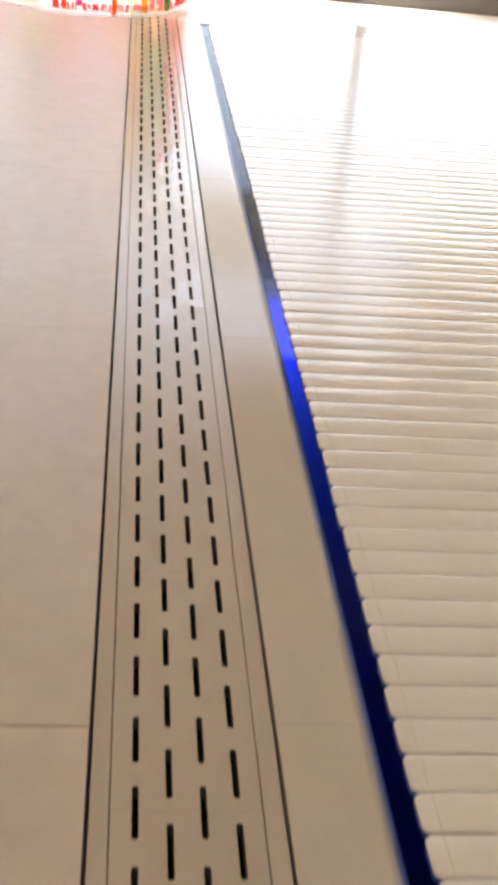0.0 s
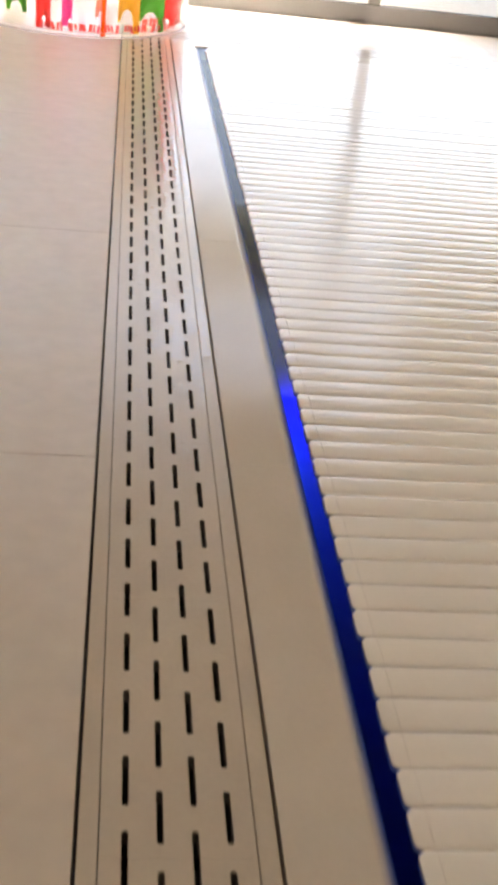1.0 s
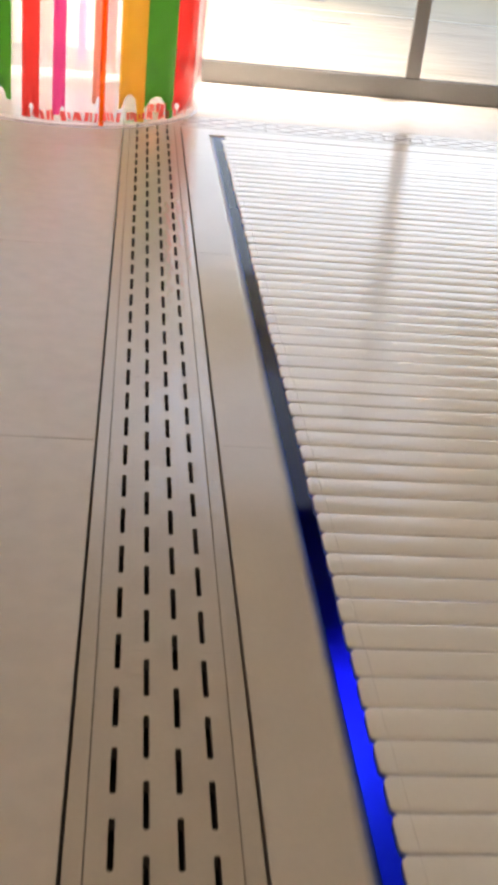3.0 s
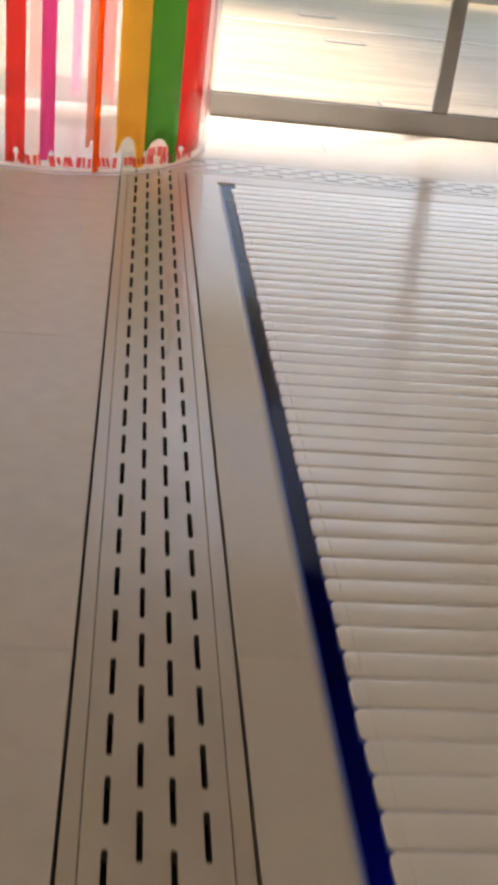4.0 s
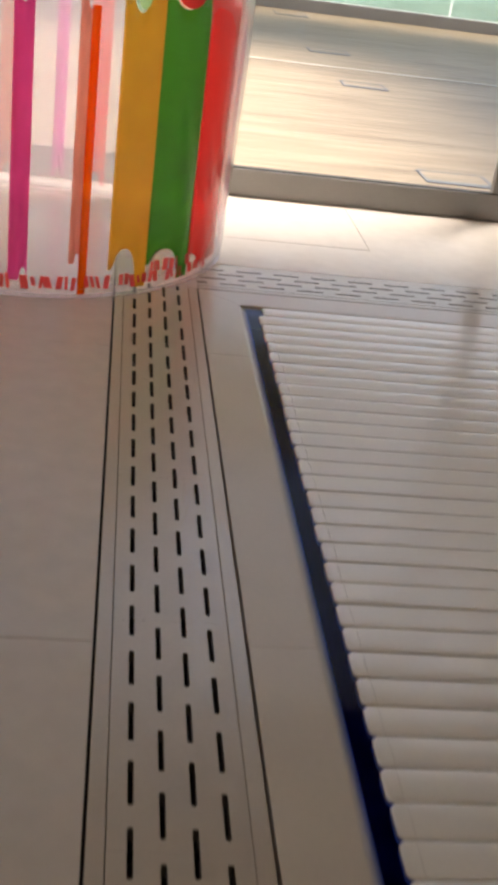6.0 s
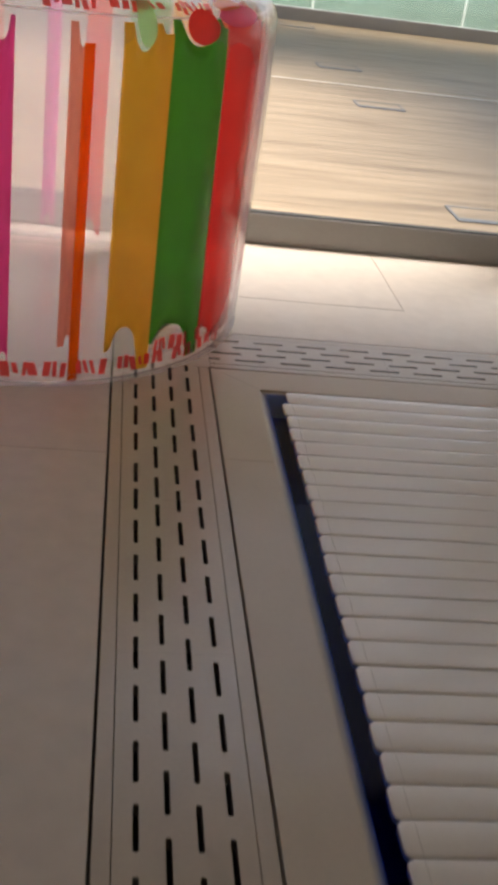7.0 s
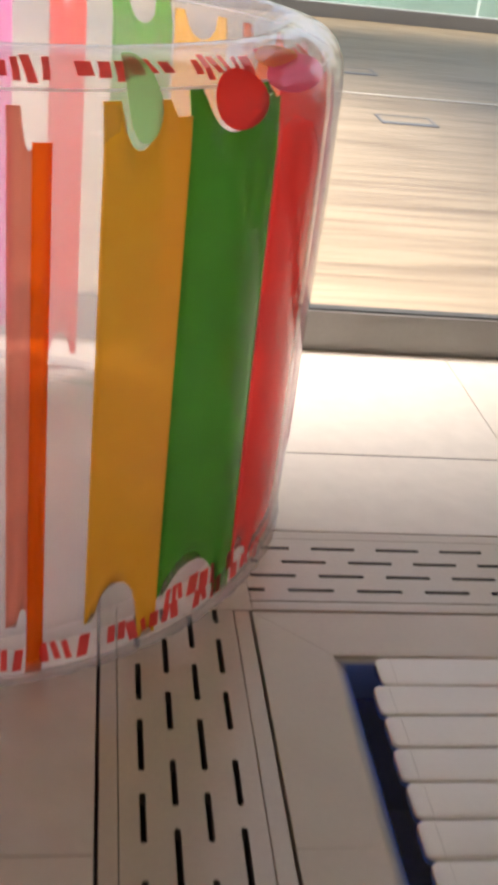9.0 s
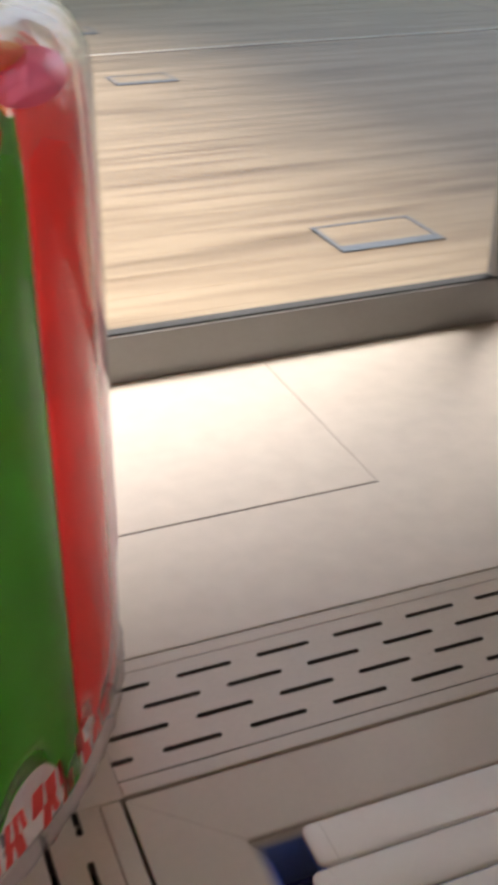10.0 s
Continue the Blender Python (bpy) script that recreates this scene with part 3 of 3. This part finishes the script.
def patch(a, z, wa, hz, color, label):
    """A round printed patch on the rim and the wall, as an oval of its own."""
    bm = bmesh.new()
    rings = []
    for k in (1.0, 0.66, 0.33):
        ring = []
        for i in range(24):
            q = 2 * math.pi * i / 24
            zz = z + hz * k * math.sin(q)
            ring.append(bm.verts.new(ring_point(a + wa * k * math.cos(q), min(zz, RH - 0.002), 0.014 + 0.002 * (1 - k))))
        rings.append(ring)
    for r0, r1 in zip(rings, rings[1:]):
        for i in range(24):
            bm.faces.new((r0[i], r0[(i + 1) % 24], r1[(i + 1) % 24], r1[i]))
    bm.faces.new(rings[-1])
    part("printed_patch", bm, F[color], ringthing, label, True)


patch(-60.6, 0.838, 2.25, 0.050, "lime", "light green printed tongue")
patch(-45.6, 0.830, 5.0, 0.036, "red", "round red printed patch")
patch(-31.5, 0.850, 8.5, 0.022, "pink", "broad pink printed patch")
patch(-34.5, 0.871, 5.5, 0.011, "peach", "orange printed patch")


def mark(a, w, z0, z1, lean):
    """One unreadable printed sign as a plain slanted bar on the wall."""
    bm = bmesh.new()
    for out in (0.004,):
        k = 4
        lo = [bm.verts.new(ring_point(a + w * i / k, z0, out)) for i in range(k + 1)]
        mid = [bm.verts.new(ring_point(a + lean / 2 + w * i / k, (z0 + z1) / 2, out)) for i in range(k + 1)]
        hi = [bm.verts.new(ring_point(a + lean + w * i / k, z1, out)) for i in range(k + 1)]
        for i in range(k):
            bm.faces.new((lo[i], lo[i + 1], mid[i + 1], mid[i]))
            bm.faces.new((mid[i], mid[i + 1], hi[i + 1], hi[i]))
    part("printed_bar", bm, F["print"], ringthing, "red printed bar")


pr = random.Random(12)
for start, stop, z0, z1 in ((-103, -26, 0.026, 0.070), (-52, -37, 0.058, 0.100), (-82, -24, 0.851, 0.880)):
    a = start
    left = 6
    while a < stop:
        w = pr.choice((0.9, 1.2, 1.6, 2.1))
        mark(a, w, z0 + pr.uniform(0, 0.012), z1 - pr.uniform(0, 0.007), pr.choice((-0.9, -0.5, 0.0, 0.4)))
        left -= 1
        a += w + pr.uniform(0.4, 0.9) + (2.4 if left == 0 else 0)
        left = left or pr.randint(4, 7)

# ---- coping stones with a rounded edge that dips under the water ----
cp = [(0.0032, -0.03), (0.0032, -0.001), (0.0042, 0.0), (0.006, 0.0), (0.012, 0.0), (0.110, 0.0), (0.117, 0.0), (0.1195, -0.0001), (0.1222, -0.0012), (0.1235, -0.0058), (0.1235, -0.03)]
lip = [(0.1235, -0.0058), (0.130, -0.0082), (0.138, -0.0135), (0.1455, -0.0225), (0.1505, -0.036), (0.153, -0.062), (0.02, -0.062), (0.02, -0.0302), (0.1235, -0.0302)]
FAR_IN = 0.009       # the short side's coping is narrower by this much


def coping_side(cuts, along):
    """Stones end to end; along gives the place of a profile point at a distance from the corner, mitred at the corner itself."""
    for k, (a, c) in enumerate(zip(cuts, cuts[1:])):
        ends = [lambda p, a=a, k=k: along(p, a, k == 0), lambda p, c=c: along(p, c - 0.001, False)]
        stone = part("coping_stone", crease(sweep(bmesh.new(), cp, ends)), M_COPING, coping, "", True)
        part("lip", crease(sweep(bmesh.new(), lip, ends)), M_EDGE, stone, "rounded lip under the water", True)


def narrowed(x):
    return x - FAR_IN * min(1.0, max(0.0, x / 0.15))


coping = thing("coping", "cream porcelain pool coping with rounded edge", "coping", kind="structure")
coping_side([0.0, 0.50, 1.73, 2.965, 4.19, 5.44, 6.68, 7.9, 9.1],
            lambda p, d, mitre: (p[0], -narrowed(p[0]) - 0.0004 if mitre else -d, p[1]))
coping_side([0.0, 1.25, 2.5, 3.75, 4.4],
            lambda p, d, mitre: (p[0] + 0.0004 if mitre else d, -narrowed(p[0]), p[1]))

# ---- floor tiles ----
def tile(x0, x1, y0, y1, g=0.0011, edge=0.0008):
    bm = bmesh.new()
    box(bm, x0 + g, x1 - g, y0 + g, y1 - g, -0.012, 0.0, edge)
    part("floor_tile", bm, M_TILE, slab)


ycuts = [1.126, 0.73, -0.504, -1.735, -2.965, -4.19, -5.45, -6.68, -7.9, -9.6]
for y1, y0 in zip(ycuts, ycuts[1:]):
    for x0, x1 in ((-1.485, -0.2518), (-2.72, -1.485), (X_LEFT, -2.72)):
        tile(x0, x1, y0, y1, 0.0006)
bm = bmesh.new()
box(bm, -0.25, 0.647, 0.5573, 0.5617, -0.0119, -0.0012)
part("joint", bm, M_CHANNEL, slab, "dark open joint")
tile(-0.2505, 0.6463, 0.5615, 1.126, 0.0005)
for x0, x1 in ((-0.2505, 1.88), (1.88, 3.11), (3.11, 4.4)):
    tile(x0, x1, 0.2515, 0.557, *((0.0011,) if x0 > 1 else (0.0, 0.0)))
for x0, x1 in ((0.647, 1.88), (1.88, 3.11), (3.11, 4.4)):
    tile(x0, x1, 0.557, 1.126, *((0.0011,) if x0 > 1 else (0.0, 0.0)))

# the deck along the pool's other two sides
tile(4.195, 4.4, Y_BACK, -0.15)
tile(0.15, 4.195, Y_BACK, Y_BACK + 0.42)

# ---- terrace planks and floor hatches ----
y = Y_SILL + 0.036
while y < 8.5:
    w = 0.145
    gap = 0.0007 if abs(y + w - 4.95) > 0.08 else 0.012
    bm = bmesh.new()
    box(bm, -6, 9, y, y + w - gap, -0.014, 0.0, 0.0005)
    part("plank", bm, M_WOOD, terrace)
    y += w


bm = bmesh.new()
box(bm, -6, 9, 4.944, 4.958, 0.0, 0.004, 0.001)
part("joint_strip", bm, M_SLAT, terrace, "thin pale joint strip")


def hatch(x0, x1, y0, y1):
    h = thing("floor_hatch", "metal framed floor hatch set in the planks", "floor hatch", "floor hatches")
    for a, b_, c, d in ((x0, x1, y0, y0 + 0.045), (x0, x1, y1 - 0.012, y1), (x0, x0 + 0.014, y0 + 0.045, y1 - 0.012), (x1 - 0.014, x1, y0 + 0.045, y1 - 0.012)):
        bm = bmesh.new()
        box(bm, a, b_, c, d, 0.0, 0.005, 0.001)
        part("frame_bar", bm, M_HATCH, h)
    bm = bmesh.new()
    box(bm, x0 + 0.014, x1 - 0.014, y0 + 0.045, y1 - 0.012, 0.0, 0.003)
    part("lid", bm, M_WOOD, h, "pale wooden lid")


for dims in ((1.13, 1.46, 1.70, 1.93), (1.16, 1.46, 4.15, 4.36), (1.14, 1.46, 5.62, 5.85), (1.14, 1.46, 8.0, 8.3)):
    hatch(*dims)


# ---- flat puddles left on the bars of the grating and its edge strip ----
wet = random.Random(21)


def puddle(x, half_w, y0, y1):
    """A thin flat film of water along a bar, with an uneven outline that runs out at both ends."""
    bm = bmesh.new()
    n = max(8, int((y1 - y0) / 0.011))
    ph = [wet.uniform(0, 6.28) for _ in range(6)]

    def reach(s, o):
        f = 0.70 + 0.22 * math.sin(s * 31 + ph[o]) + 0.2 * math.sin(s * 67 + ph[o + 1]) + 0.16 * math.sin(s * 140 + ph[o + 2])
        return half_w * min(1.0, max(0.12, f))

    rows = []
    for i in range(n + 1):
        t = i / n
        y = y0 + (y1 - y0) * t
        taper = min(1.0, math.sqrt(max(0.0, 1 - (2 * t - 1) ** 8)) + 0.02)
        a, c = -reach(y, 0) * taper, reach(y, 3) * taper
        rows.append([bm.verts.new((x + u, y, z)) for u, z in ((a, 0.0002), (a * 0.8, 0.0005), (c * 0.8, 0.0005), (c, 0.0002))])
    for r0, r1 in zip(rows, rows[1:]):
        for j in range(3):
            bm.faces.new((r0[j], r0[j + 1], r1[j + 1], r1[j]))
    tagged(mesh_object("puddle", bm, M_FILM, None, True), "flat clear puddle of water on the grating", "puddle", "puddles")


for x, half_w, spans in (
        (-0.0818, 0.0168, ((-2.46, -1.2), (-3.30, -2.56), (-3.78, -3.38), (-4.02, -3.86), (-4.22, -4.14))),
        (-0.0425, 0.0128, ((-1.70, -1.15), (-2.60, -1.85), (-3.62, -2.72), (-4.05, -3.70))),
        (-0.0155, 0.0118, ((-1.9, -1.3), (-2.95, -2.1), (-3.75, -3.1))),
        (-0.1250, 0.0162, ((-2.98, -2.70), (-3.50, -3.06), (-3.72, -3.60), (-4.16, -3.98))),
        (-0.1682, 0.0120, ((-3.34, -3.2), (-4.0, -3.9)))):
    for y0, y1 in spans:
        puddle(x, half_w, y0, y1)
